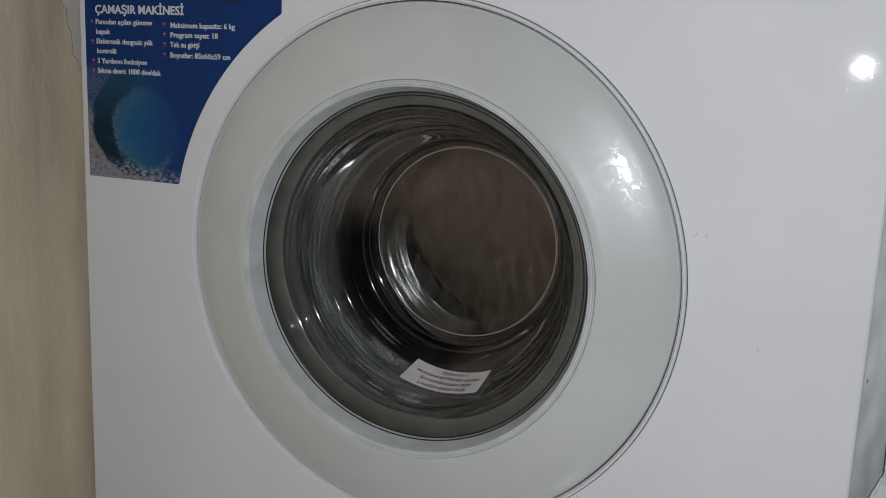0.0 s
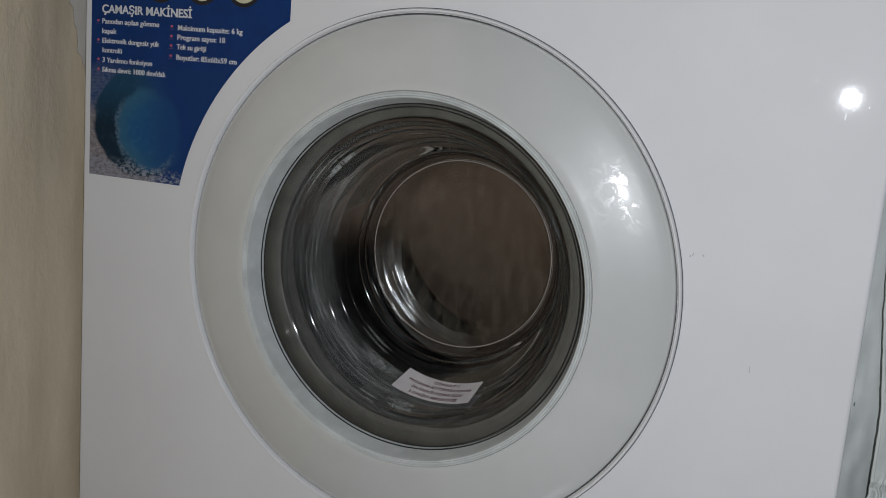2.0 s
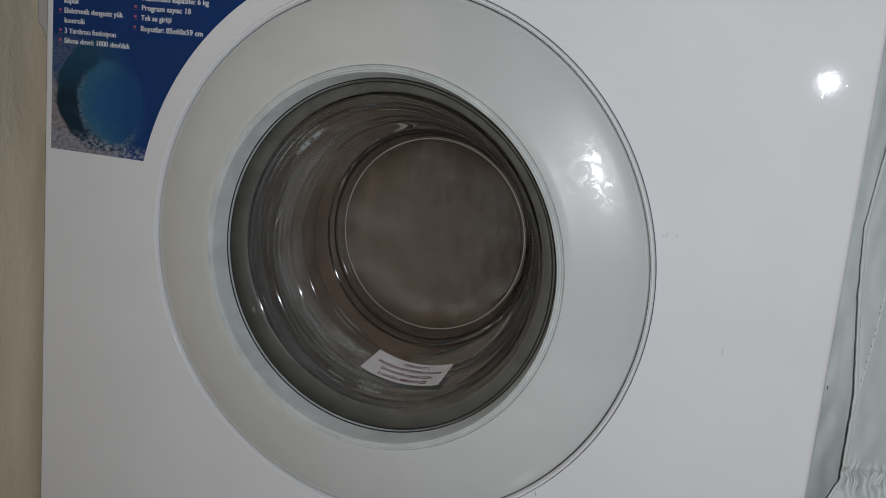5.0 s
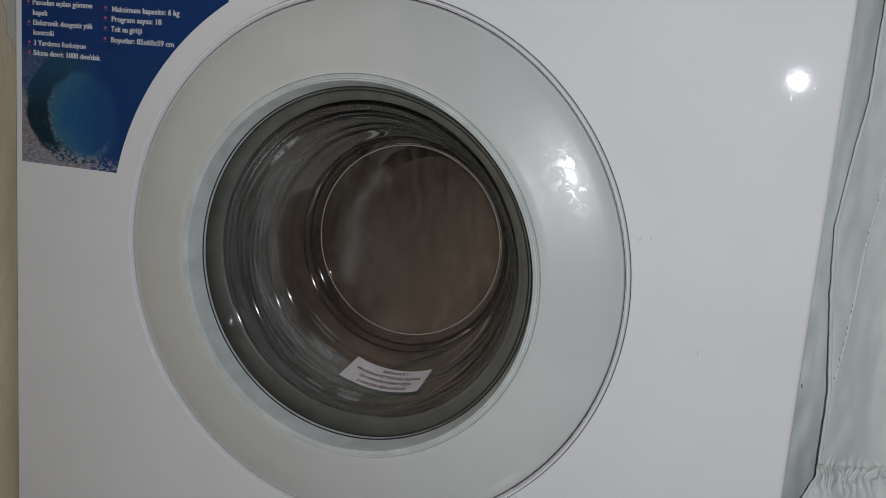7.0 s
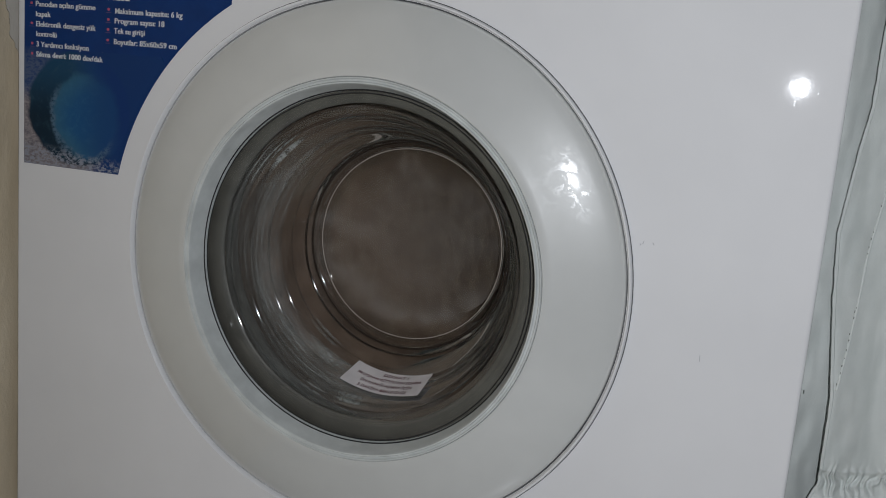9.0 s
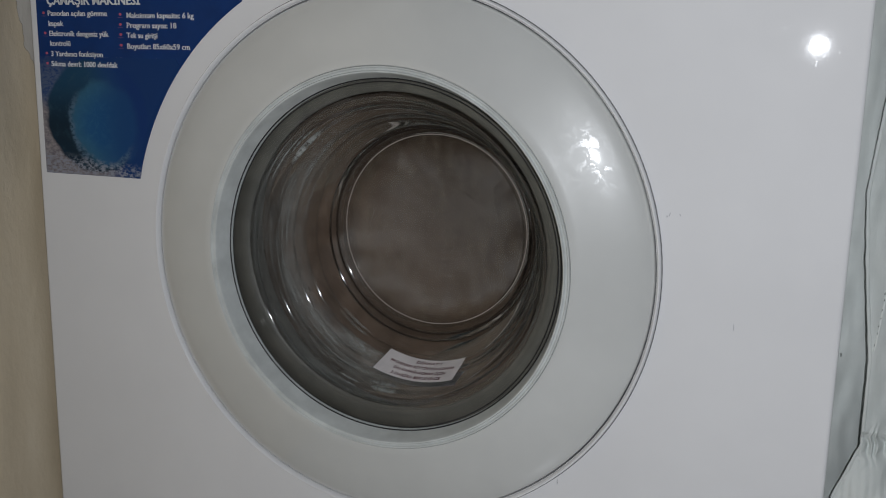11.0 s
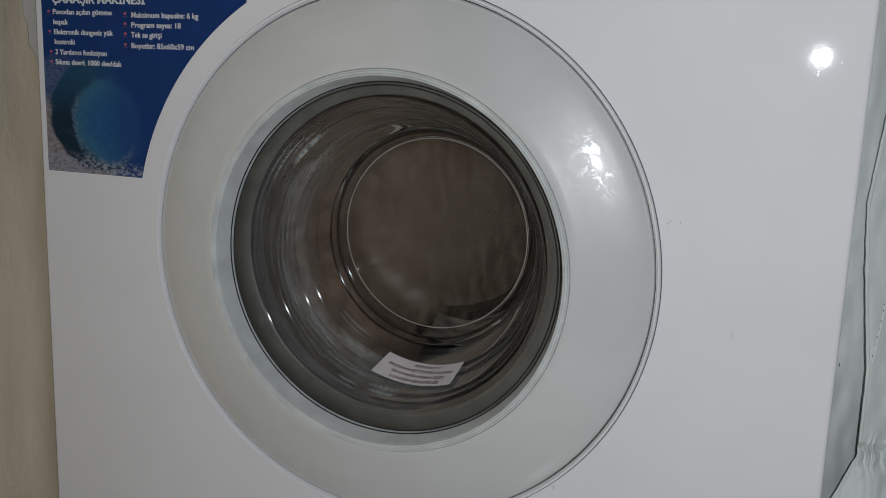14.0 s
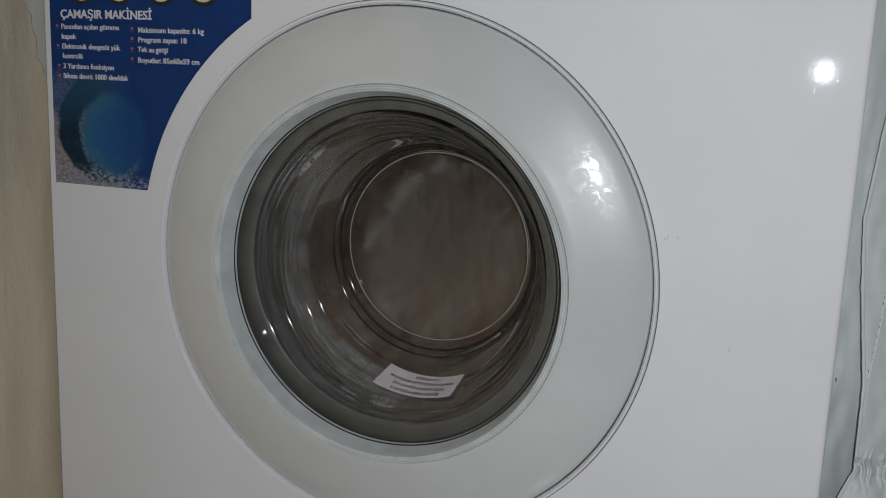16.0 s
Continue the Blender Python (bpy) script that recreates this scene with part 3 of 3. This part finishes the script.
def wet_fold():
    """A slick, finely pleated wet hem along the inner edge of the gap."""
    bm = bmesh.new()
    rows_ = []
    for i in range(97):
        a = math.pi - 0.72 + 1.47 * i / 96
        row = []
        for k in range(41):
            u = k / 40
            r = 0.079 + 0.020 * u + 0.003 * noise.noise((a * 4, 0.5, 0))
            ripple = 0.00035 * math.sin(u * 20 + 4.0 * noise.noise((a * 2.0, u * 2, 1))) + 0.0014 * noise.noise((a * 4.0, u * 4, 4)) + 0.0003 * noise.noise((a * 14, u * 18, 6))
            row.append(bm.verts.new((r * math.cos(a), 0.158 - 0.020 * (0.35 * u + 0.33 * u * u) + ripple, r * math.sin(a))))
        rows_.append(row)
    for r0, r1 in zip(rows_, rows_[1:]):
        for k in range(40):
            bm.faces.new((r0[k], r1[k], r1[k + 1], r0[k + 1]))
    bmesh.ops.recalc_face_normals(bm, faces=bm.faces[:])
    return part("wet_hem", bm, SLICK, laundry, "slick wet dark hem", sharp=120)


load()
gap_shade_sheet()
wet_fold()


# ---------------------------------------------------------------- advert sticker on the front
def flat_shape(points, y0, y1):
    bm = bmesh.new()
    a = [bm.verts.new((x, y0, z)) for x, z in points]
    b = [bm.verts.new((x, y1, z)) for x, z in points]
    bm.faces.new(a)
    bm.faces.new(list(reversed(b)))
    for i in range(len(a)):
        j = (i + 1) % len(a)
        bm.faces.new((a[j], a[i], b[i], b[j]))
    bmesh.ops.recalc_face_normals(bm, faces=bm.faces[:])
    return bm


arc = [(0.2095 * math.cos(radians(a)), 0.42 + 0.2095 * math.sin(radians(a))) for a in np.linspace(167.5, 122.2, 24)]
sticker = part("advert_sticker", flat_shape([(-0.2935, 0.66), (-0.2935, 0.4653), (-0.2050, 0.4653)] + arc + [(-0.1116, 0.66)], -0.0003, 0.0004), BLUE, machine, "blue printed advert sticker with white lettering and a wave", False)


def make_wave():
    """A printed breaking wave: teal curl, pale foam below, spray above."""
    m = Mat("wave_print", rough=0.35)
    m.b.inputs["Specular IOR Level"].default_value = 0.25
    c = m.t.nodes.new("ShaderNodeTexCoord")
    sep = m.t.nodes.new("ShaderNodeSeparateXYZ")
    m.link(c, "Object", sep, "Vector")

    def math_(op, a, b):
        n = m.t.nodes.new("ShaderNodeMath")
        n.operation = op
        for k, v in ((0, a), (1, b)):
            if isinstance(v, tuple):
                m.t.links.new(v[0].outputs[v[1]], n.inputs[k])
            else:
                n.inputs[k].default_value = v
        return (n, "Value")

    def mix(f, a, b):
        n = m.t.nodes.new("ShaderNodeMix")
        n.data_type = "RGBA"
        m.t.links.new(f[0].outputs[f[1]], n.inputs["Factor"])
        for key, v in (("A", a), ("B", b)):
            sock = [q for q in n.inputs if q.name == key and q.type == "RGBA"][0]
            if len(v) == 2:
                m.t.links.new(v[0].outputs[v[1]], sock)
            else:
                sock.default_value = (*v, 1)
        return (n, [q for q in n.outputs if q.type == "RGBA"][0].name)

    def step(v, lo, hi):
        n = m.node("ShaderNodeMapRange", From_Min=lo, From_Max=hi)
        n.interpolation_type = "SMOOTHSTEP"
        m.t.links.new(v[0].outputs[v[1]], n.inputs["Value"])
        return (n, "Result")

    big = m.noise(0.022, 4, 0.6)
    fine = m.noise(0.004, 6, 0.75, (1, 1, 1.6))
    x, z = (sep, "X"), (sep, "Z")

    def inv(v):
        return math_("SUBTRACT", 1.0, v)

    def round_(cx, cz, rx, rz, waver):
        dx = math_("DIVIDE", math_("ADD", x, -cx), rx)
        dz = math_("DIVIDE", math_("ADD", z, -cz), rz)
        d = math_("SQRT", math_("ADD", math_("MULTIPLY", dx, dx), math_("MULTIPLY", dz, dz)), 0)
        return math_("ADD", d, math_("MULTIPLY", math_("ADD", (big, "Fac"), -0.5), waver)), math_("ARCTAN2", dz, dx)

    curl, turn_ = round_(-0.242, 0.5115, 0.0480, 0.0440, 0.20)
    face, _ = round_(-0.2355, 0.5065, 0.0310, 0.0330, 0.42)
    polar = m.t.nodes.new("ShaderNodeCombineXYZ")
    for k, v in ((0, math_("MULTIPLY", curl, 7.0)), (1, math_("MULTIPLY", turn_, 3.2))):
        m.t.links.new(v[0].outputs[v[1]], polar.inputs[k])
    streak = m.node("ShaderNodeTexNoise", Scale=1.0, Detail=6, Roughness=0.7, Distortion=0.4)
    m.link(polar, "Vector", streak, "Vector")
    sea = (0.003, 0.035, 0.160)
    # dark teal throat of the wave, paler towards its crest
    crest = step(z, 0.500, 0.548)
    throat = mix(crest, (0.003, 0.020, 0.040), (0.010, 0.060, 0.125))
    throat = mix(math_("MULTIPLY", step((streak, "Fac"), 0.48, 0.75), 0.5), throat, (0.030, 0.085, 0.125))
    # the lit face inside, pale at its near rim, deep blue away from it
    lit = m.ramp(face[0], face[1], [(0.0, (0.009, 0.085, 0.23)), (0.45, (0.011, 0.090, 0.23)), (0.80, (0.026, 0.115, 0.215)), (0.96, (0.034, 0.120, 0.20))])
    lit = mix(math_("MULTIPLY", step((streak, "Fac"), 0.44, 0.72), 0.40), (lit, "Color"), (0.045, 0.165, 0.28))
    lit = mix(step(x, -0.250, -0.214), lit, (0.007, 0.058, 0.185))
    throat = mix(step(math_("ADD", x, math_("MULTIPLY", z, 0.25)), -0.118, -0.088), throat, (0.008, 0.052, 0.170))
    body = mix(step(face, 1.05, 0.86), throat, lit)
    # a pale rim of broken water where the face turns under the throat
    rim = math_("MULTIPLY", math_("MULTIPLY", step(face, 0.86, 0.97), step(face, 1.12, 1.00)), math_("MULTIPLY", step(math_("ADD", x, math_("MULTIPLY", z, 1.2)), 0.385, 0.352), step((fine, "Fac"), 0.36, 0.56)))
    body = mix(math_("MULTIPLY", rim, 0.75), body, (0.11, 0.19, 0.28))
    away = step(math_("ADD", x, math_("MULTIPLY", z, 0.35)), -0.046, -0.022)
    body = mix(math_("MULTIPLY", away, step(face, 0.85, 1.10)), body, sea)
    # outside the curl: sea above, spray at the upper left, sand and foam below
    spray = math_("MULTIPLY", step((fine, "Fac"), 0.30, 0.62), inv(step(math_("ADD", x, math_("MULTIPLY", (big, "Fac"), 0.03)), -0.262, -0.232)))
    above = mix(math_("MULTIPLY", spray, step(z, 0.562, 0.545)), sea, (0.085, 0.120, 0.205))
    sand = m.ramp(fine, "Fac", [(0.35, (0.13, 0.12, 0.15)), (0.50, (0.25, 0.225, 0.235)), (0.68, (0.38, 0.34, 0.34))])
    below = mix(step(z, 0.528, 0.512), above, (sand, "Color"))
    below = mix(step(x, -0.240, -0.216), below, (0.004, 0.038, 0.155))
    out = mix(step(curl, 0.94, 1.02), body, below)
    # a line of foam where the face meets the water
    low = math_("ADD", z, math_("MULTIPLY", (big, "Fac"), -0.010))
    foam = math_("MULTIPLY", step(math_("SUBTRACT", low, math_("MULTIPLY", math_("ADD", x, 0.205), -0.10)), 0.4725, 0.4635), step((fine, "Fac"), 0.44, 0.60))
    out = mix(foam, out, (0.27, 0.29, 0.35))
    m.link(out[0], out[1], m.b, "Base Color")
    return m.m


WAVE = make_wave()
CREAM = make_plain("cream_print", (0.66, 0.62, 0.45), 0.4)
BLACK = make_plain("black_print", (0.01, 0.01, 0.015), 0.4)
RULE = make_plain("dull_pink_rule", (0.10, 0.05, 0.16), 0.4)
PINK = make_plain("pink_print", (0.55, 0.10, 0.17), 0.4)
low_arc = [a for a in arc if a[1] < 0.552]
part("wave_picture", flat_shape([(-0.2933, 0.556), (-0.2933, 0.4655), (-0.2052, 0.4655)] + [(x - 0.0002, z) for x, z in low_arc] + [(low_arc[-1][0] - 0.003, 0.556)], -0.0006, -0.0002), WAVE, sticker, "printed picture of a breaking blue wave", False)
FRONT = pose(0, 0, 0, 90, 0, 0)
LINES = [
    ("ÇAMAŞIR MAKİNESİ", -0.2829, 0.5950, 0.0853, 0.0090),
    ("Panodan açılan gömme", -0.2827, 0.5866, 0.0549, 0.0057),
    ("kapak", -0.2825, 0.5790, 0.0140, 0.0057),
    ("Elektronik dengesiz yük", -0.2823, 0.5715, 0.0551, 0.0057),
    ("kontrolü", -0.2820, 0.5641, 0.0190, 0.0057),
    ("3 Yardımcı fonksiyon", -0.2818, 0.5563, 0.0484, 0.0057),
    ("Sıkma devri: 1000 dev/dak", -0.2819, 0.5487, 0.0619, 0.0057),
    ("Maksimum kapasite: 6 kg", -0.2101, 0.5853, 0.0583, 0.0057),
    ("Program sayısı: 18", -0.2103, 0.5781, 0.0434, 0.0057),
    ("Tek su girişi", -0.2105, 0.5708, 0.0271, 0.0057),
    ("Boyutlar: 85x60x59 cm", -0.2107, 0.5629, 0.0547, 0.0057),
]
for body_, x, z, w, size in LINES:
    lettering("lettering", body_, size, INK, sticker, Matrix.Translation((x, -0.0008, z)) @ FRONT, w, weight=0.022 if size > 0.008 else 0.012)


def disc_shape(cx, cz, rx, rz, y0, y1, n=28):
    return flat_shape([(cx + rx * math.cos(2 * math.pi * i / n), cz + rz * math.sin(2 * math.pi * i / n)) for i in range(n)], y0, y1)


for x, z in ((-0.2865, 0.5888), (-0.2862, 0.5737), (-0.2858, 0.5585), (-0.2856, 0.5508), (-0.2157, 0.5880), (-0.2158, 0.5806), (-0.2159, 0.5733), (-0.2160, 0.5655)):
    part("bullet", disc_shape(x, z, 0.0010, 0.0010, -0.0009, -0.0003, 12), PINK, sticker, "", False)
    part("bullet_rule", flat_shape([(x - 0.0022, z - 0.0025), (x + 0.0020, z - 0.0025), (x + 0.0020, z - 0.0021), (x - 0.0022, z - 0.0021)], -0.0007, -0.0003), RULE, sticker, "", False)
for x in (-0.262, -0.227, -0.189, -0.152):
    part("logo_outline", disc_shape(x, 0.6235, 0.0165, 0.0185, -0.0005, -0.0002), BLACK, sticker, "", False)
    part("logo_shape", disc_shape(x, 0.6242, 0.0140, 0.0162, -0.0007, -0.0005), CREAM, sticker, "cream logo shape", False)


for x, z, w, h, tilt in ((0.238, 0.398, 0.0005, 0.0042, 4), (0.1925, 0.4655, 0.0008, 0.0012, 20), (0.1942, 0.467, 0.0006, 0.0022, -15), (0.130, 0.2745, 0.0006, 0.0035, 3), (0.2005, 0.467, 0.0006, 0.0016, 30)):
    c_, s_ = math.cos(radians(tilt)), math.sin(radians(tilt))
    pts = [(x + u * c_ - v * s_, z + u * s_ + v * c_) for u, v in ((-w / 2, -h / 2), (w / 2, -h / 2), (w / 3, h / 2), (-w / 3, h / 2))]
    part("scuff", flat_shape(pts, -0.0003, 0.0002), SCUFF, machine, "small grey scuff in the paint", False)


# ---------------------------------------------------------------- warning label on the glass bowl
def bowl_radius(y):
    side = [p for p in bowl[2:] if p[0] > 0.0835]
    return float(np.interp(y, [p[1] for p in side], [p[0] for p in side]))


def on_bowl(u, v, lift):
    """A point of the label: u along its lines, v up across them."""
    a = radians((1 - v) * (-106.1 + 39.0 * u) + v * (-105.0 + 41.6 * u))
    y = (1 - v) * (0.0415 + -0.0085 * u) + v * (0.0683 + -0.0096 * u)
    r = 0.1138 - 0.3186 * y - lift
    return (r * math.cos(a), y, AXIS.z + r * math.sin(a))


def warning_label():
    bm = bmesh.new()
    nu, nv = 16, 8
    layers = []
    for lift in (0.0006, 0.0009):
        layers.append([[bm.verts.new(on_bowl(i / nu, j / nv, lift)) for i in range(nu + 1)] for j in range(nv + 1)])
    for g_ in layers:
        for j in range(nv):
            for i in range(nu):
                bm.faces.new((g_[j][i], g_[j][i + 1], g_[j + 1][i + 1], g_[j + 1][i]))
    lab = part("warning_label", bm, PAPER, door, "white paper warning label with dark red capitals")
    for text, u0, u1, v0, size in (("DİKKAT !", 0.40, 0.72, 0.77, 0.155), ("PROGRAM BİTTİKTEN SONRA", 0.10, 0.93, 0.54, 0.155), ("ÖN KAPAĞI AÇMAK İÇİN", 0.19, 0.85, 0.31, 0.155), ("2 DAKİKA BEKLEYİNİZ", 0.21, 0.83, 0.08, 0.155)):
        ob = lettering("capitals", text, size, RED, door, Matrix.Identity(4), u1 - u0, weight=0.002)
        ob.parent = door
        x0 = min(v_.co.x for v_ in ob.data.vertices)
        for v_ in ob.data.vertices:
            v_.co = on_bowl(u0 + v_.co.x - x0, v0 + v_.co.y, 0.0013 if v_.co.z > 0 else 0.0010)


warning_label()


def droplets():
    """Water standing in beads and runs on the lower side of the bowl."""
    rng = random.Random(5)
    bm = bmesh.new()
    for k in range(260):
        if k < 24:
            a, y = radians(rng.gauss(262, 6)), rng.uniform(0.022, 0.036)
        else:
            a, y = radians(rng.uniform(150, 262)), rng.uniform(0.012, 0.055)
        size = rng.uniform(0.0003, 0.0007) * (1.8 if rng.random() < 0.12 else 1)
        size *= 1.3 if k < 24 else 1.0
        r = bowl_radius(y) - 0.0002
        c = Vector((r * math.cos(a), y, AXIS.z + r * math.sin(a)))
        n_ = Vector((-math.cos(a), -0.3, -math.sin(a))).normalized()
        g_ = bmesh.ops.create_icosphere(bm, subdivisions=1, radius=1)
        run = rng.uniform(1.0, 2.6)
        turn_ = n_.to_track_quat("Z", "Y").to_matrix().to_4x4()
        bmesh.ops.transform(bm, matrix=Matrix.Translation(c) @ turn_ @ Matrix.Rotation(rng.uniform(0, 3.1), 4, "Z") @ Matrix.Diagonal((size * run, size, size * 0.5, 1)), verts=g_["verts"])
    return tagged(part("condensation", bm, CLEAR, door, "clear water drops clinging to the glass"), kind="stuff")


droplets()

# ---------------------------------------------------------------- curtain
def edge_x(z):
    return float(np.interp(z, [0.05, 0.28, 0.3037, 0.3256, 0.3412, 0.3835, 0.4131, 0.4422, 0.4854, 0.5354, 0.5633, 0.6036, 1.6], [0.300, 0.302, 0.3112, 0.3204, 0.3199, 0.3194, 0.3158, 0.3123, 0.3088, 0.3136, 0.3175, 0.3177, 0.33]))


SHEET_Z = list(np.linspace(0.0, 0.27, 18)) + list(np.linspace(0.272, 0.40, 150)) + list(np.linspace(0.402, 0.64, 90)) + list(np.linspace(0.66, 1.7, 30))


def sheet(left, depth, x_far=0.75, nx=300):
    bm = bmesh.new()
    g = []
    for z in SHEET_Z:
        xl = left(z)
        row = []
        for i in range(nx + 1):
            x = xl + (x_far - xl) * (i / nx) ** 2.2
            row.append(bm.verts.new((x, depth(x, z), z)))
        g.append(row)
    for r0, r1 in zip(g, g[1:]):
        for i in range(nx):
            bm.faces.new((r0[i], r0[i + 1], r1[i + 1], r1[i]))
    return bm


def lining_depth(x, z):
    return 0.028 + 0.85 * min(0.034, max(0.0, x - 0.3005)) + 0.0012 * math.sin(x * 110 + z * 14) + 0.007 * noise.noise((x * 30, z * 9, 1)) + 0.002 * noise.noise((x * 120, z * 40, 2))


def cloth_depth(x, z):
    fold = 0.010 * math.sin(x * 70 + z * 7 - 1.0) + 0.005 * noise.noise((x * 22, z * 7, 5)) + 0.0015 * noise.noise((x * 120, z * 50, 7))
    wander = 0.004 * noise.noise((x * 90, 3.3, 0))
    band = math.exp(-((z - 0.3255 - wander) / 0.0085) ** 2)
    pleat = band * 0.0022 * math.sin(x * 1250 + 5 * noise.noise((x * 150, z * 110, 9)) + 3 * noise.noise((x * 40, z * 30, 2)))
    tuck = -0.0012 * math.exp(-((z - 0.3345 - wander) / 0.0016) ** 2)
    puff = -0.010 * max(0.0, min(1.0, (0.318 - z) / 0.030)) + 0.004 * band + tuck
    puff += 0.0016 * noise.noise((x * 260, z * 60, 8)) * max(0.0, min(1.0, (0.335 - z) / 0.02))
    return 0.026 + fold + pleat + puff


def cord(points, radius, seed=0.0, jitter=0.0):
    """A thin round cord along a run of points."""
    bm = bmesh.new()
    rings = []
    for k, p in enumerate(points):
        t = (points[min(k + 1, len(points) - 1)] - points[max(k - 1, 0)]).normalized()
        a = t.cross(Vector((0, 1, 0))).normalized()
        b = t.cross(a)
        r = radius * (1 + jitter * noise.noise((k * 0.37, seed, 0)))
        rings.append([bm.verts.new(p + r * (math.cos(q) * a + math.sin(q) * b)) for q in [math.pi / 4 * i for i in range(8)]])
    for r0, r1 in zip(rings, rings[1:]):
        for i in range(8):
            bm.faces.new((r0[i], r0[(i + 1) % 8], r1[(i + 1) % 8], r1[i]))
    bmesh.ops.recalc_face_normals(bm, faces=bm.faces[:])
    return bm


curtain = tagged(new("curtain"), "pale grey-green cloth curtain with a stitched hem, beside the machine", "curtain")
part("lining", sheet(lambda z: 0.3005, lining_depth, nx=120), CURTAIN, curtain, sharp=90)
part("front_cloth", sheet(edge_x, cloth_depth), CURTAIN, curtain, sharp=90)
hem_z = np.linspace(0.29, 0.66, 120)
part("hem", cord([Vector((edge_x(z), cloth_depth(edge_x(z), z), z)) for z in hem_z], 0.0011, 1.0, 0.5), CURTAIN, curtain, "rolled hem")


def seam_x(z):
    return float(np.interp(z, [0.388, 0.412, 0.444, 0.472, 0.490, 0.573, 0.62, 0.7], [0.3215, 0.3245, 0.3268, 0.3282, 0.3305, 0.342, 0.348, 0.357]))


seam = [Vector((seam_x(z), cloth_depth(seam_x(z), z) - 0.0004, z)) for z in np.linspace(0.388, 0.68, 90)]
part("seam", cord(seam, 0.0008, 4.0, 0.6), CURTAIN, curtain, "stitched seam")
THREAD = make_plain("grey_thread", (0.15, 0.16, 0.15), 0.8)
stitches = bmesh.new()
jit = random.Random(3)
for k in range(70):
    z = 0.392 + 0.0041 * k
    if noise.noise((k * 1.7, 0.3, 0)) > -0.12:
        x = seam_x(z) - 0.0008 + jit.uniform(-0.0004, 0.0004)
        z += jit.uniform(-0.0012, 0.0012)
        y = cloth_depth(x, z) - 0.0008
        w_, h_ = jit.uniform(0.00012, 0.00028), jit.uniform(0.0002, 0.0008)
        box(x - w_, y - 0.0003, z - h_, x + w_, y + 0.0003, z + h_, bm=stitches)
mark = bmesh.new()
box(0.3037, lining_depth(0.304, 0.3784) - 0.0006, 0.3772, 0.3045, lining_depth(0.304, 0.3784) + 0.001, 0.3796, 0.0002, mark)
part("stain", mark, THREAD, curtain, "small dark stain on the cloth", False)
tagged(part("stitches", stitches, THREAD, curtain, "dark broken stitches", False), kind="stuff")


# ---------------------------------------------------------------- what moves
def motions():
    # times at which the gap in the load passes nine o'clock; the spin runs down
    passes = [-0.04, 0.345, 0.735, 1.13, 1.54, 1.95, 2.37, 2.80, 3.26, 3.74, 4.24, 4.76, 5.31, 5.89, 6.51, 7.17, 7.84, 8.64, 9.54, 10.50, 11.76, 13.38]

    def speed(k):
        if k == 0:
            return 360 / 0.387
        if k == len(passes) - 1:
            return 205.0
        return 720 / (passes[k + 1] - passes[k - 1])

    def turn(t):
        if t >= passes[-1]:
            return 360.0 * 21 + 258 * (1 - math.exp(-(t - passes[-1]) / 1.0))
        i = max(k for k, p in enumerate(passes) if p <= t)
        a, b = passes[i], passes[i + 1]
        h = b - a
        u = (t - a) / h
        even = 360 * i + 360 * (3 * u * u - 2 * u ** 3) + speed(i) * h * (u ** 3 - 2 * u * u + u) + speed(i + 1) * h * (u ** 3 - u * u)
        # the uneven load hurries the slow turns just past nine o'clock
        sway = 14.0 * min(1.0, h / 1.3) ** 2
        return even + sway * (math.sin(radians(even - 55)) + math.sin(radians(55)))
    rows = []
    for k in range(241):
        t = k / 15
        rows.append((t, pose(0, 0, AXIS.z, 0, -turn(t), 0)))
    walk(drum, rows)
    walk(laundry, rows)


motions()
